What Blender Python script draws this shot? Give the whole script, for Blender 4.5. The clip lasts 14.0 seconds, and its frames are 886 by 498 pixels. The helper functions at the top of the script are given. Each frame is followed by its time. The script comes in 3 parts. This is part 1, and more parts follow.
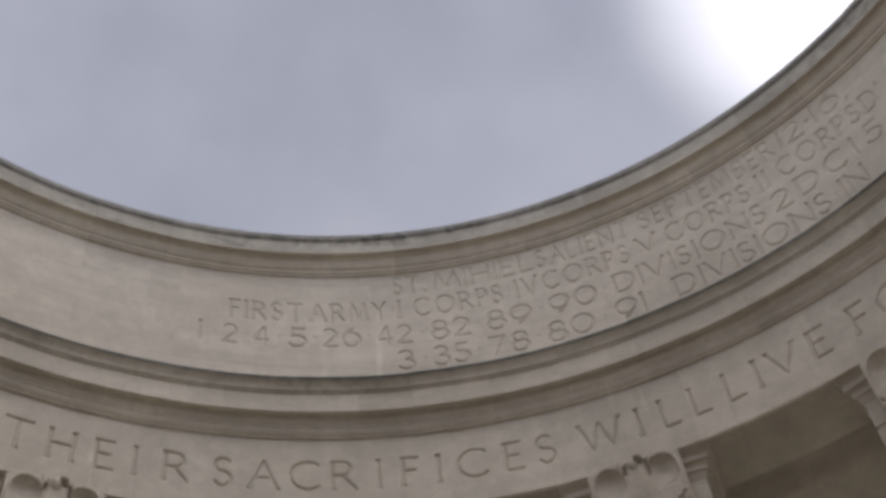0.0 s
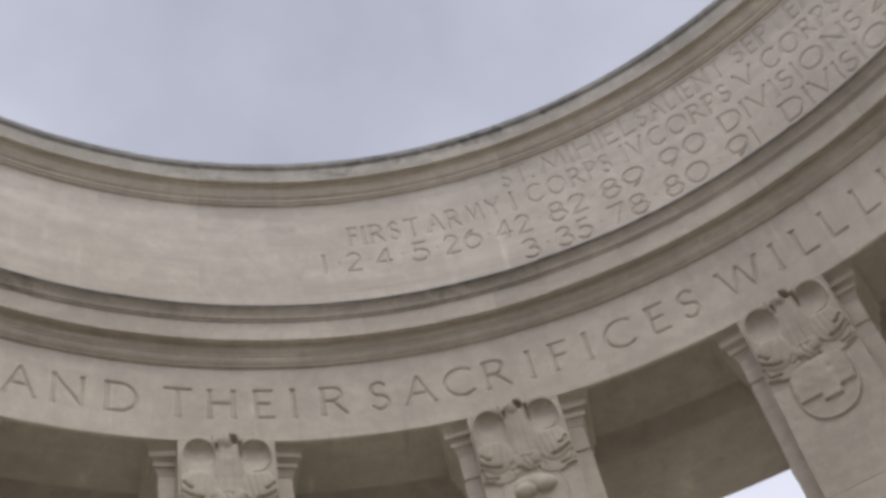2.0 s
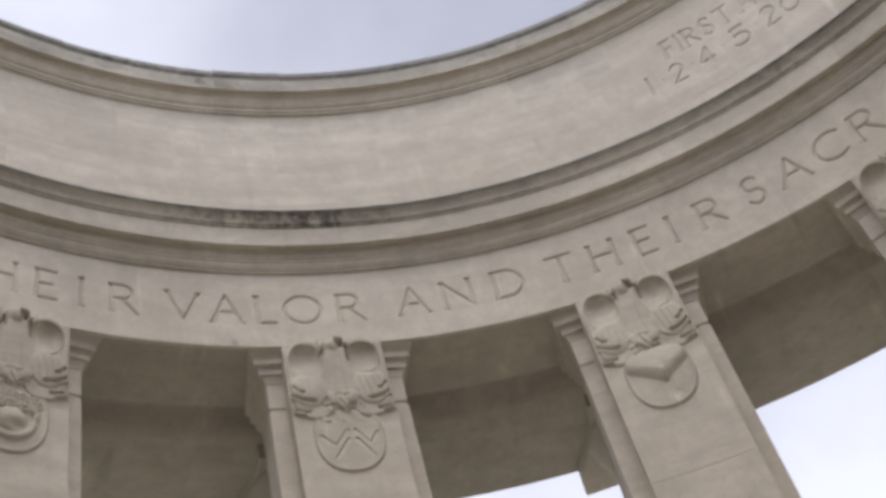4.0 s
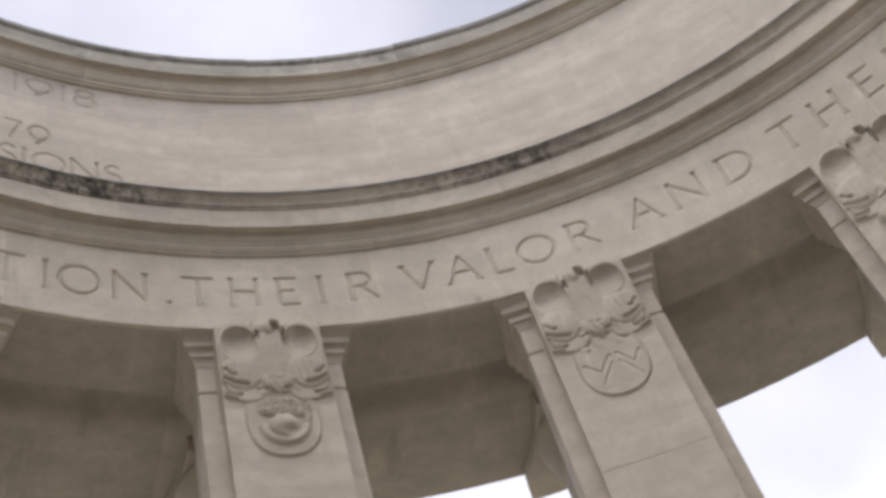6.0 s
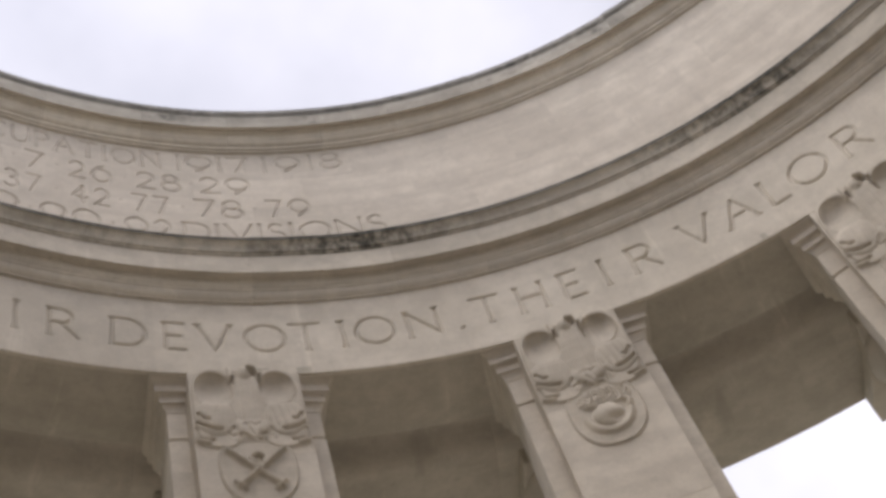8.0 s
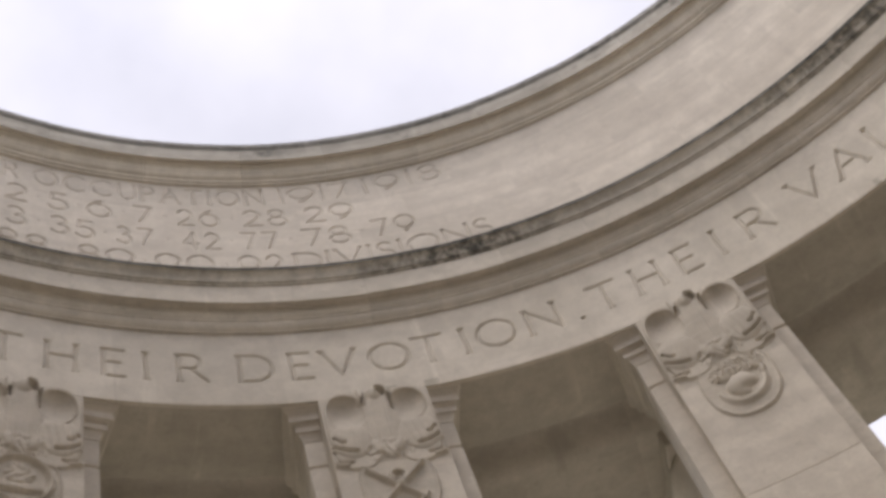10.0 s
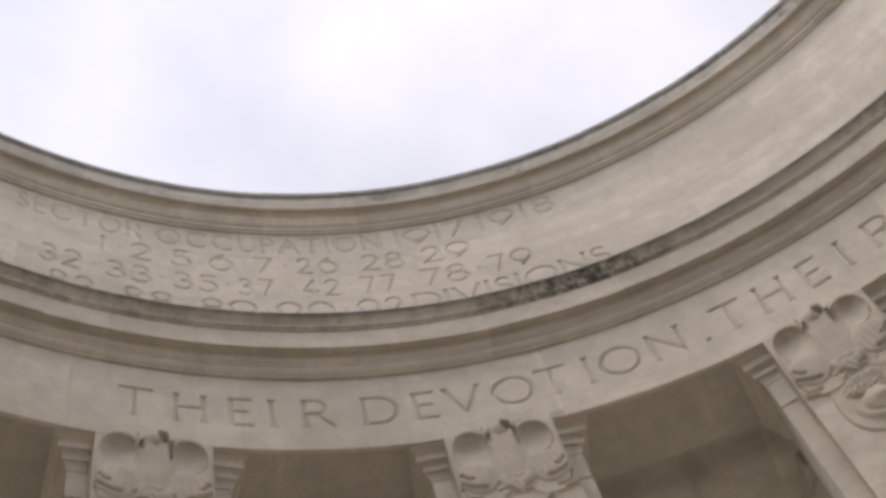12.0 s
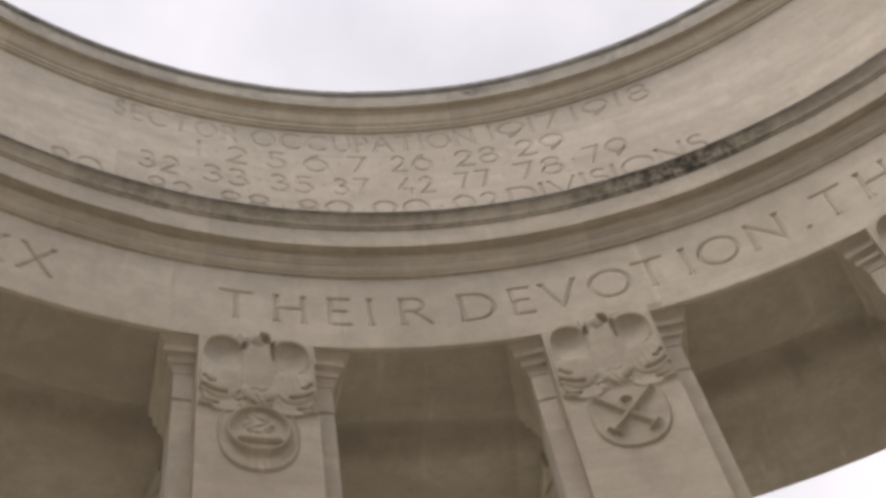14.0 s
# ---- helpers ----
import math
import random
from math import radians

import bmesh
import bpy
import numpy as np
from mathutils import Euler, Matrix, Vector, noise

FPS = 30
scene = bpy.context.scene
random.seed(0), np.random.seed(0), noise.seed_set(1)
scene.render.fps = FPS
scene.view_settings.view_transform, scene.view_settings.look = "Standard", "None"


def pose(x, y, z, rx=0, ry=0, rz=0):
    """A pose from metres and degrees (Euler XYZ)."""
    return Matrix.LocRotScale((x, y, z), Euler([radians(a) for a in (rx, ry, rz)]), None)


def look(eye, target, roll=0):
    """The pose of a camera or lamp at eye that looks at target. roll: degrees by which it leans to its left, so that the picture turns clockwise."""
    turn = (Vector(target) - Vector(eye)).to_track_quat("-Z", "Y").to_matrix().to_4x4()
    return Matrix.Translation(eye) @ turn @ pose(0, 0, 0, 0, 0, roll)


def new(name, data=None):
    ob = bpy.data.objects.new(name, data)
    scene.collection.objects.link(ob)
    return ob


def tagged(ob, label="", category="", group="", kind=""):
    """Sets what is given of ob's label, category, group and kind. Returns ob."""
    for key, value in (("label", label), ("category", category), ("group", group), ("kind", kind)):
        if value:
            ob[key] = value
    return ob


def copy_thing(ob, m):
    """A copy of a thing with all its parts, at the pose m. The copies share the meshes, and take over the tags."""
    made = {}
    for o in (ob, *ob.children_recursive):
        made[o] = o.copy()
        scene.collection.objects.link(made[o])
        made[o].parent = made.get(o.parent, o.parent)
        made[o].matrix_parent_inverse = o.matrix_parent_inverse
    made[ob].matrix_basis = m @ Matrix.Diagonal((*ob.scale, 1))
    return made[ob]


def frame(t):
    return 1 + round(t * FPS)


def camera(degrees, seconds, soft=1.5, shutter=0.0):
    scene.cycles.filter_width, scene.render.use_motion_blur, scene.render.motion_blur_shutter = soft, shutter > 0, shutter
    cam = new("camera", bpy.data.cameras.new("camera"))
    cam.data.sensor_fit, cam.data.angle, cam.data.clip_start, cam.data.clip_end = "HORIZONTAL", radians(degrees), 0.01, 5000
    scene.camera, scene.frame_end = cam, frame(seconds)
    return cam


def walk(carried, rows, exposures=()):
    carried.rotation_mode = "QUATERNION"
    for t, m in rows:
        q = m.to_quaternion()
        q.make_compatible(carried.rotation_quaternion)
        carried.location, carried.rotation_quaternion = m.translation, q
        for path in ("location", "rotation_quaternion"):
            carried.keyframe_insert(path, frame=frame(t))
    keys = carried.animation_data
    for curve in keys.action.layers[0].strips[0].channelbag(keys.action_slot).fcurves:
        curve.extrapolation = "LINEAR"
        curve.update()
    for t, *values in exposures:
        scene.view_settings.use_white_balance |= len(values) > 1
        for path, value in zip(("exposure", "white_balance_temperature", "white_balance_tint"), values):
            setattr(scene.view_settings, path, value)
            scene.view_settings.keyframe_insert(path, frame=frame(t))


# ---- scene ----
cam = camera(37.78, 14.0, soft=3.7)
PATH = [
    (0, pose(0.934, 1.486, 1.568, 143.24, 5.48, -205.45)),
    (0.5, pose(0.961, 1.444, 1.606, 141.88, 7.30, -201.17)),
    (1, pose(0.965, 1.443, 1.615, 141.41, 7.74, -199.09)),
    (1.5, pose(0.955, 1.450, 1.616, 140.53, 8.50, -196.75)),
    (2, pose(0.921, 1.460, 1.601, 140.39, 9.80, -191.91)),
    (2.5, pose(0.877, 1.453, 1.589, 140.13, 11.80, -184.45)),
    (3, pose(0.866, 1.409, 1.590, 140.41, 12.51, -176.82)),
    (3.5, pose(0.883, 1.329, 1.651, 139.06, 12.23, -170.44)),
    (6, pose(0.656, 0.986, 1.658, 141.09, 12.93, -144.74)),
    (6.5, pose(0.682, 0.960, 1.661, 143.38, 13.44, -138.21)),
    (7, pose(0.698, 0.927, 1.650, 144.20, 13.24, -133.10)),
    (7.5, pose(0.678, 0.955, 1.689, 145.11, 13.01, -127.88)),
    (8, pose(0.679, 0.943, 1.699, 145.56, 13.38, -123.49)),
    (10.5, pose(0.663, 0.871, 1.687, 149.07, 13.07, -111.77)),
    (11, pose(0.664, 0.835, 1.684, 150.08, 12.27, -110.17)),
    (11.5, pose(0.681, 0.818, 1.672, 150.67, 11.60, -108.49)),
    (12, pose(0.700, 0.799, 1.674, 151.29, 10.68, -107.04)),
    (12.5, pose(0.717, 0.791, 1.679, 150.35, 10.08, -106.64)),
    (13, pose(0.711, 0.790, 1.683, 150.36, 9.41, -105.91)),
    (13.5, pose(0.702, 0.790, 1.688, 149.22, 9.00, -104.19)),
    (14, pose(0.645, 0.737, 1.708, 146.93, 7.62, -103.09)),
]
EXPO = [(0.0, 0.52, 6550, 12), (2.0, 0.84, 6500, 12), (3.5, 0.97, 6450, 12), (7.0, 1.07, 6650, 13), (11.0, 1.12, 6800, 14), (12.5, 1.05, 6900, 14), (14.0, 1.03, 7200, 13)]
CLOUD_BRIGHT, CLOUD_DARK, SUN, HORIZON = 0.465, 0.29, 0.95, 0.11
walk(cam, PATH, exposures=EXPO)

# ---- world, sun ----
AZ, EL = radians(-161), radians(58)            # the thinnest part of the cloud
SUN_AZ, SUN_EL = radians(100), radians(64)     # the sun lamp, turned away from it to brighten the walls
world = bpy.data.worlds.new("overcast_sky")
scene.world = world
world.use_nodes = True
wn, wl = world.node_tree.nodes, world.node_tree.links
wn.clear()


def wnode(kind, **values):
    n = wn.new(kind)
    for k, v in values.items():
        n.inputs[k].default_value = v
    return n


w_out = wn.new("ShaderNodeOutputWorld")
w_bg = wnode("ShaderNodeBackground", Strength=1.0)
w_sky = wn.new("ShaderNodeTexSky")
w_sky.sky_type = 'NISHITA'
w_sky.sun_disc = False
w_sky.dust_density = 0.0
w_sky.sun_elevation, w_sky.sun_rotation = SUN_EL, radians(90) - SUN_AZ
w_gain = wn.new("ShaderNodeVectorMath")
w_gain.operation = 'SCALE'
w_gain.inputs["Scale"].default_value = 0.03
w_co = wn.new("ShaderNodeTexCoord")
w_noise = wnode("ShaderNodeTexNoise", Scale=3.4, Detail=5.0, Roughness=0.52)
w_fine = wnode("ShaderNodeTexNoise", Scale=6.5, Detail=4.0, Roughness=0.5)
w_sum = wn.new("ShaderNodeMath")
w_sum.operation = 'MULTIPLY_ADD'
w_sum.inputs[1].default_value = 0.35
w_ramp = wn.new("ShaderNodeValToRGB")
cr = w_ramp.color_ramp
cr.elements[0].position, cr.elements[0].color = 0.47, (0.70, 0.695, 0.745, 1)
cr.elements[1].position, cr.elements[1].color = 0.86, (0.955, 0.94, 1.0, 1)
# heavier cloud low over one side of the ring
w_dot = wn.new("ShaderNodeVectorMath")
w_dot.operation = 'DOT_PRODUCT'
DARK_AZ, DARK_EL = radians(-120), radians(60)
w_dot.inputs[1].default_value = (math.cos(DARK_AZ) * math.cos(DARK_EL), math.sin(DARK_AZ) * math.cos(DARK_EL), math.sin(DARK_EL))
w_bank = wnode("ShaderNodeMapRange")
w_bank.interpolation_type = 'SMOOTHERSTEP'
w_bank.inputs["From Min"].default_value, w_bank.inputs["From Max"].default_value = 0.885, 0.99
w_bank.inputs["To Min"].default_value, w_bank.inputs["To Max"].default_value = CLOUD_BRIGHT, CLOUD_DARK
w_dot2 = wn.new("ShaderNodeVectorMath")
w_dot2.operation = 'DOT_PRODUCT'
w_dot2.inputs[1].default_value = (math.cos(AZ) * math.cos(EL), math.sin(AZ) * math.cos(EL), math.sin(EL))
w_glow = wnode("ShaderNodeMapRange")
w_glow.interpolation_type = 'SMOOTHERSTEP'
w_glow.inputs["From Min"].default_value, w_glow.inputs["From Max"].default_value = 0.9800, 1.0
w_glow.inputs["To Min"].default_value, w_glow.inputs["To Max"].default_value = 0.0, 0.58
w_add = wn.new("ShaderNodeMath")
# thinner, brighter cloud towards the horizon
w_sep = wn.new("ShaderNodeSeparateXYZ")
w_low = wnode("ShaderNodeMapRange")
w_low.interpolation_type = 'SMOOTHSTEP'
w_low.inputs["From Min"].default_value, w_low.inputs["From Max"].default_value = 0.35, 0.72
w_low.inputs["To Min"].default_value, w_low.inputs["To Max"].default_value = HORIZON, 0.0
w_add2 = wn.new("ShaderNodeMath")
wl.new(w_co.outputs["Generated"], w_sep.inputs[0])
wl.new(w_sep.outputs[2], w_low.inputs["Value"])
w_mul = wn.new("ShaderNodeVectorMath")
w_mul.operation = 'SCALE'
w_tot = wn.new("ShaderNodeVectorMath")
w_tot.operation = 'ADD'
wl.new(w_co.outputs["Generated"], w_noise.inputs["Vector"])
wl.new(w_co.outputs["Generated"], w_fine.inputs["Vector"])
wl.new(w_fine.outputs["Fac"], w_sum.inputs[0])
wl.new(w_noise.outputs["Fac"], w_sum.inputs[2])
wl.new(w_sum.outputs[0], w_ramp.inputs["Fac"])
wl.new(w_co.outputs["Generated"], w_dot.inputs[0])
wl.new(w_co.outputs["Generated"], w_dot2.inputs[0])
wl.new(w_dot.outputs["Value"], w_bank.inputs["Value"])
wl.new(w_dot2.outputs["Value"], w_glow.inputs["Value"])
wl.new(w_bank.outputs["Result"], w_add.inputs[0])
wl.new(w_glow.outputs["Result"], w_add.inputs[1])
wl.new(w_ramp.outputs["Color"], w_mul.inputs[0])
wl.new(w_add.outputs[0], w_add2.inputs[0])
wl.new(w_low.outputs["Result"], w_add2.inputs[1])
wl.new(w_add2.outputs[0], w_mul.inputs["Scale"])
wl.new(w_sky.outputs["Color"], w_gain.inputs[0])
wl.new(w_gain.outputs["Vector"], w_tot.inputs[0])
wl.new(w_mul.outputs["Vector"], w_tot.inputs[1])
wl.new(w_tot.outputs["Vector"], w_bg.inputs["Color"])
wl.new(w_bg.outputs[0], w_out.inputs["Surface"])

sun = new("sun", bpy.data.lights.new("sun", 'SUN'))
sun.data.energy, sun.data.angle, sun.data.color = SUN, radians(60), (1.0, 0.96, 0.9)
sun.matrix_world = look((math.cos(SUN_AZ) * math.cos(SUN_EL) * 50, math.sin(SUN_AZ) * math.cos(SUN_EL) * 50, math.sin(SUN_EL) * 50), (0, 0, 0))

# ---- materials ----
MOTTLE = 0.42
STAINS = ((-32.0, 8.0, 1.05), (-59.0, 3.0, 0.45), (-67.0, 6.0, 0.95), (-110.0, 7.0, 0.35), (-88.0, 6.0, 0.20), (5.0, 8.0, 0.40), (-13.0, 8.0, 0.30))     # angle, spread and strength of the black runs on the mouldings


def stone(name, light, dark, streak=0.5, crust=0.0, crust_edge=0.56, tone=0.12, rough=0.88, ring=True, bump=0.25, stains=(), veil=0.25, runs=1.0):
    """Limestone: blotches, bedding streaks, block-to-block tone, drips and, where asked for, a dark weathering crust."""
    m = bpy.data.materials.new(name)
    m.use_nodes = True
    nt = m.node_tree
    N, L = nt.nodes, nt.links
    bsdf = N["Principled BSDF"]
    bsdf.inputs["Roughness"].default_value = rough
    bsdf.inputs["Specular IOR Level"].default_value = 0.25

    def math_(op, a, b=None):
        n = N.new("ShaderNodeMath")
        n.operation = op
        for i, v in enumerate((a, b)):
            if v is None:
                continue
            if isinstance(v, (int, float)):
                n.inputs[i].default_value = v
            else:
                L.new(v, n.inputs[i])
        return n.outputs[0]

    def noise_(vec, scale, detail=5.0, roughness=0.55):
        n = N.new("ShaderNodeTexNoise")
        n.inputs["Scale"].default_value, n.inputs["Detail"].default_value, n.inputs["Roughness"].default_value = scale, detail, roughness
        L.new(vec, n.inputs["Vector"])
        return n.outputs["Fac"]

    def comb(x, y, z):
        n = N.new("ShaderNodeCombineXYZ")
        for i, v in enumerate((x, y, z)):
            if isinstance(v, (int, float)):
                n.inputs[i].default_value = v
            else:
                L.new(v, n.inputs[i])
        return n.outputs[0]

    def step(v, lo, hi):
        n = N.new("ShaderNodeMapRange")
        n.interpolation_type = 'SMOOTHSTEP'
        n.inputs["From Min"].default_value, n.inputs["From Max"].default_value = lo, hi
        L.new(v, n.inputs["Value"])
        return n.outputs["Result"]

    def mix(f, a, b, mode='MIX'):
        n = N.new("ShaderNodeMix")
        n.data_type, n.blend_type = 'RGBA', mode
        for key, v in ((0, f), (6, a), (7, b)):
            if isinstance(v, (int, float)):
                n.inputs[key].default_value = v
            elif isinstance(v, tuple):
                n.inputs[key].default_value = (*v, 1)
            else:
                L.new(v, n.inputs[key])
        return n.outputs[2]

    co = N.new("ShaderNodeTexCoord").outputs["Object"]
    info = N.new("ShaderNodeObjectInfo")
    sep = N.new("ShaderNodeSeparateXYZ")
    L.new(co, sep.inputs[0])
    x, y, z = sep.outputs
    rnd = info.outputs["Random"]
    off = math_('MULTIPLY', rnd, 37.0)
    if ring:                                  # along the ring, through it, and up
        along = math_('MULTIPLY', math_('ARCTAN2', y, x), 5.0)
        depth = math_('SQRT', math_('ADD', math_('MULTIPLY', x, x), math_('MULTIPLY', y, y)))
    else:
        along, depth = math_('ADD', x, off), math_('ADD', y, off)
    place = comb(along, depth, z)
    bed = comb(math_('MULTIPLY', along, 0.55), math_('MULTIPLY', depth, 1.5), math_('ADD', math_('MULTIPLY', z, 5.5), off))
    drip = comb(math_('MULTIPLY', along, 7.0), depth, math_('MULTIPLY', z, 0.7))
    big = step(noise_(place, 0.9, 4.0), 0.32, 0.68)
    mid = step(noise_(bed, 1.5, 6.0, 0.62), 0.34, 0.70)
    colour = mix(big, light, dark)
    colour = mix(math_('MULTIPLY', mid, streak), colour, tuple(c * 0.80 for c in dark))
    pale = step(noise_(bed, 2.3, 5.0, 0.6), 0.60, 0.74)
    colour = mix(math_('MULTIPLY', pale, 0.5 * streak), colour, tuple(min(0.8, c * 1.18) for c in light))
    run = step(noise_(drip, 1.0, 4.0, 0.6), 0.60, 0.76)
    colour = mix(math_('MULTIPLY', run, 0.52 * runs), colour, tuple(min(0.8, c * 1.2) for c in light))
    run2 = step(noise_(comb(math_('ADD', math_('MULTIPLY', along, 5.0), 11.0), depth, math_('MULTIPLY', z, 0.6)), 1.0, 5.0, 0.6), 0.58, 0.78)
    colour = mix(math_('MULTIPLY', run2, 0.36 * runs), colour, tuple(c * 0.62 for c in dark))
    mott = step(noise_(place, 6.5, 6.0, 0.68), 0.36, 0.66)
    colour = mix(math_('MULTIPLY', mott, MOTTLE), colour, tuple(c * 0.70 for c in dark))
    spots = step(noise_(place, 17.0, 4.0, 0.65), 0.60, 0.74)
    colour = mix(math_('MULTIPLY', spots, 0.30), colour, tuple(c * f for c, f in zip(dark, (0.50, 0.53, 0.50))))
    scale_ = step(noise_(comb(along, depth, math_('ADD', z, 9.0)), 13.0, 4.0, 0.65), 0.64, 0.76)
    colour = mix(math_('MULTIPLY', scale_, 0.28), colour, tuple(min(0.82, c * 1.22) for c in light))
    grain = noise_(place, 55.0, 3.0, 0.7)
    colour = mix(math_('MULTIPLY', step(grain, 0.45, 0.75), 0.22), colour, tuple(c * 0.6 for c in dark))
    block = math_('ADD', math_('MULTIPLY', rnd, tone), 1.0 - tone * 0.6)
    colour = mix(1.0, colour, comb(block, block, block), 'MULTIPLY')
    if crust > 0:
        # black crust and lichen in patches along the exposed mouldings
        c1 = step(noise_(comb(along, depth, math_('MULTIPLY', z, 3.0)), 1.1, 6.0, 0.68), crust_edge - 0.04, crust_edge + 0.20)
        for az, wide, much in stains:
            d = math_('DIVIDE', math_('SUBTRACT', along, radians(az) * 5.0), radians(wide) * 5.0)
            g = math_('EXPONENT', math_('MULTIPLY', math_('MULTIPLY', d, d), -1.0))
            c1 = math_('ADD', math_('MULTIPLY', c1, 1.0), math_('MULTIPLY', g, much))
        c2 = step(noise_(comb(math_('MULTIPLY', along, 6.0), math_('MULTIPLY', depth, 4.0), math_('MULTIPLY', z, 6.0)), 2.2, 6.0, 0.75), 0.36, 0.64)
        # narrow runs below the joints and drips
        c4 = step(noise_(comb(math_('MULTIPLY', along, 2.6), 3.0, 7.0), 1.0, 3.0, 0.7), 0.60, 0.72)
        c5 = math_('MULTIPLY', c4, step(noise_(comb(math_('MULTIPLY', along, 9.0), depth, math_('MULTIPLY', z, 2.0)), 1.0, 4.0, 0.7), 0.50, 0.66))
        c3 = math_('MULTIPLY', math_('ADD', math_('MULTIPLY', math_('ADD', c1, veil), c2), math_('MULTIPLY', c5, 0.6)), crust)
        colour = mix(math_('MINIMUM', c3, 0.95), colour, (0.030, 0.032, 0.029))
    L.new(colour, bsdf.inputs["Base Color"])
    bn = N.new("ShaderNodeBump")
    bn.inputs["Strength"].default_value, bn.inputs["Distance"].default_value = bump, 0.012
    hgt = math_('ADD', math_('MULTIPLY', noise_(place, 9.0, 5.0, 0.6), 0.8), math_('MULTIPLY', grain, 0.35))
    L.new(hgt, bn.inputs["Height"])
    L.new(bn.outputs[0], bsdf.inputs["Normal"])
    return m


PALE, BUFF = (0.673, 0.614, 0.524), (0.572, 0.518, 0.434)
M_FRIEZE = stone("frieze_limestone", PALE, BUFF, 0.25, tone=0.14, runs=1.6)
M_ATTIC = stone("attic_limestone", (0.68, 0.616, 0.525), (0.60, 0.536, 0.450), 0.58, tone=0.12, bump=0.3, runs=1.2)
M_CORNICE = stone("cornice_limestone", (0.643, 0.584, 0.494), (0.532, 0.482, 0.402), 0.45, tone=0.12)
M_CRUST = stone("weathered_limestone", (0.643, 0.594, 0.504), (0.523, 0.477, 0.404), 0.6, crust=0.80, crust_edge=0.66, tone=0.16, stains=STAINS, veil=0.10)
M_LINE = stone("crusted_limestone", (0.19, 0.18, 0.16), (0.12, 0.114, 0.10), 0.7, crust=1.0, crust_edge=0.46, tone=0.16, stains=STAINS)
M_TOP = stone("coping_crust", (0.34, 0.32, 0.285), (0.22, 0.208, 0.185), 0.7, crust=0.85, crust_edge=0.50, tone=0.2)
M_CROWN = stone("crown_limestone", (0.53, 0.49, 0.425), (0.41, 0.376, 0.322), 0.6, crust=0.8, crust_edge=0.54, tone=0.2, veil=0.12)
M_COPING = stone("coping_limestone", (0.70, 0.637, 0.54), (0.60, 0.542, 0.453), 0.5, crust=0.40, crust_edge=0.62, tone=0.12, veil=0.05)
M_SOFFIT = stone("soffit_limestone", (0.54, 0.49, 0.41), (0.435, 0.392, 0.324), 0.45, tone=0.10, runs=1.5)
M_PIER = stone("pier_limestone", (0.633, 0.574, 0.489), (0.543, 0.487, 0.410), 0.45, tone=0.09, ring=False)
M_RELIEF = stone("relief_limestone", (0.623, 0.564, 0.479), (0.500, 0.447, 0.372), 0.55, tone=0.06, ring=False, bump=0.45, runs=1.6)
M_FLOOR = stone("floor_limestone", (0.63, 0.58, 0.50), (0.54, 0.495, 0.42), 0.3, tone=0.1)
M_GROUND = stone("grass_ground", (0.06, 0.085, 0.03), (0.045, 0.06, 0.022), 0.3, ring=False)

# ---- geometry helpers ----
S, EYE = 5.0, 1.65                               # inner radius of the frieze, height of the lens over the floor


def up(h):
    return EYE + S * h


Z_FRIEZE, Z_BED, Z_TOP = up(1.1916), up(1.3312), up(1.7894)
R_ATTIC = S * 0.9995


def mesh_object(name, verts, faces, mats, parent=None, slots=None, smooth=False):
    me = bpy.data.meshes.new(name)
    me.from_pydata(verts, [], faces)
    for m in (mats if isinstance(mats, (list, tuple)) else [mats]):
        me.materials.append(m)
    if slots is not None:
        me.polygons.foreach_set("material_index", slots)
    if smooth:
        me.polygons.foreach_set("use_smooth", [True] * len(me.polygons))
    me.update()
    ob = new(name, me)
    if parent is not None:
        ob.parent = parent
    return ob


def polar(r, a, z):
    return (r * math.cos(a), r * math.sin(a), z)


def swept(name, profile, a0, a1, mats, parent=None, steps=4, slots=None, joint=0.0025, smooth=True):
    """A block of the ring: a closed outline of (radius, height) swept from one angle to another, its arrises eased at the joints."""
    n = len(profile)
    cr_ = sum(p[0] for p in profile) / n
    cz_ = sum(p[1] for p in profile) / n
    g = joint / S
    angles = [(a0 + (a1 - a0) * k / steps, 1.0) for k in range(steps + 1)]
    sg = 1 if a1 > a0 else -1
    full = abs(a1 - a0) > 6.28
    if full:
        angles = angles[:-1]
    else:
        angles = [(a0, 0.0)] + [(a0 + sg * g * 1.6, 1.0)] + angles[1:-1] + [(a1 - sg * g * 1.6, 1.0)] + [(a1, 0.0)]
    verts, faces, idx = [], [], []
    for a, e in angles:
        for r, z in profile:
            if e == 0.0:
                d = math.hypot(r - cr_, z - cz_) or 1
                r, z = r - (r - cr_) / d * joint, z - (z - cz_) / d * joint
            verts.append(polar(r, a, z))
    m = len(angles)
    for k in range(m if full else m - 1):
        k2 = (k + 1) % m
        for i in range(n):
            j = (i + 1) % n
            q = (k * n + i, k * n + j, k2 * n + j, k2 * n + i)
            faces.append(q if sg < 0 else q[::-1])
            idx.append(slots[i] if slots else 0)
    if not full:
        faces += [tuple(range(n)), tuple(range((m - 1) * n, m * n))]
        idx += [0, 0]
    ob = mesh_object(name, verts, faces, mats, parent, idx if slots else None)
    bm = bmesh.new()
    bm.from_mesh(ob.data)
    bmesh.ops.recalc_face_normals(bm, faces=bm.faces)
    bm.to_mesh(ob.data)
    bm.free()
    if smooth:
        ob.data.polygons.foreach_set("use_smooth", [True] * len(ob.data.polygons))
        ob.data.set_sharp_from_angle(angle=radians(24))
    return ob


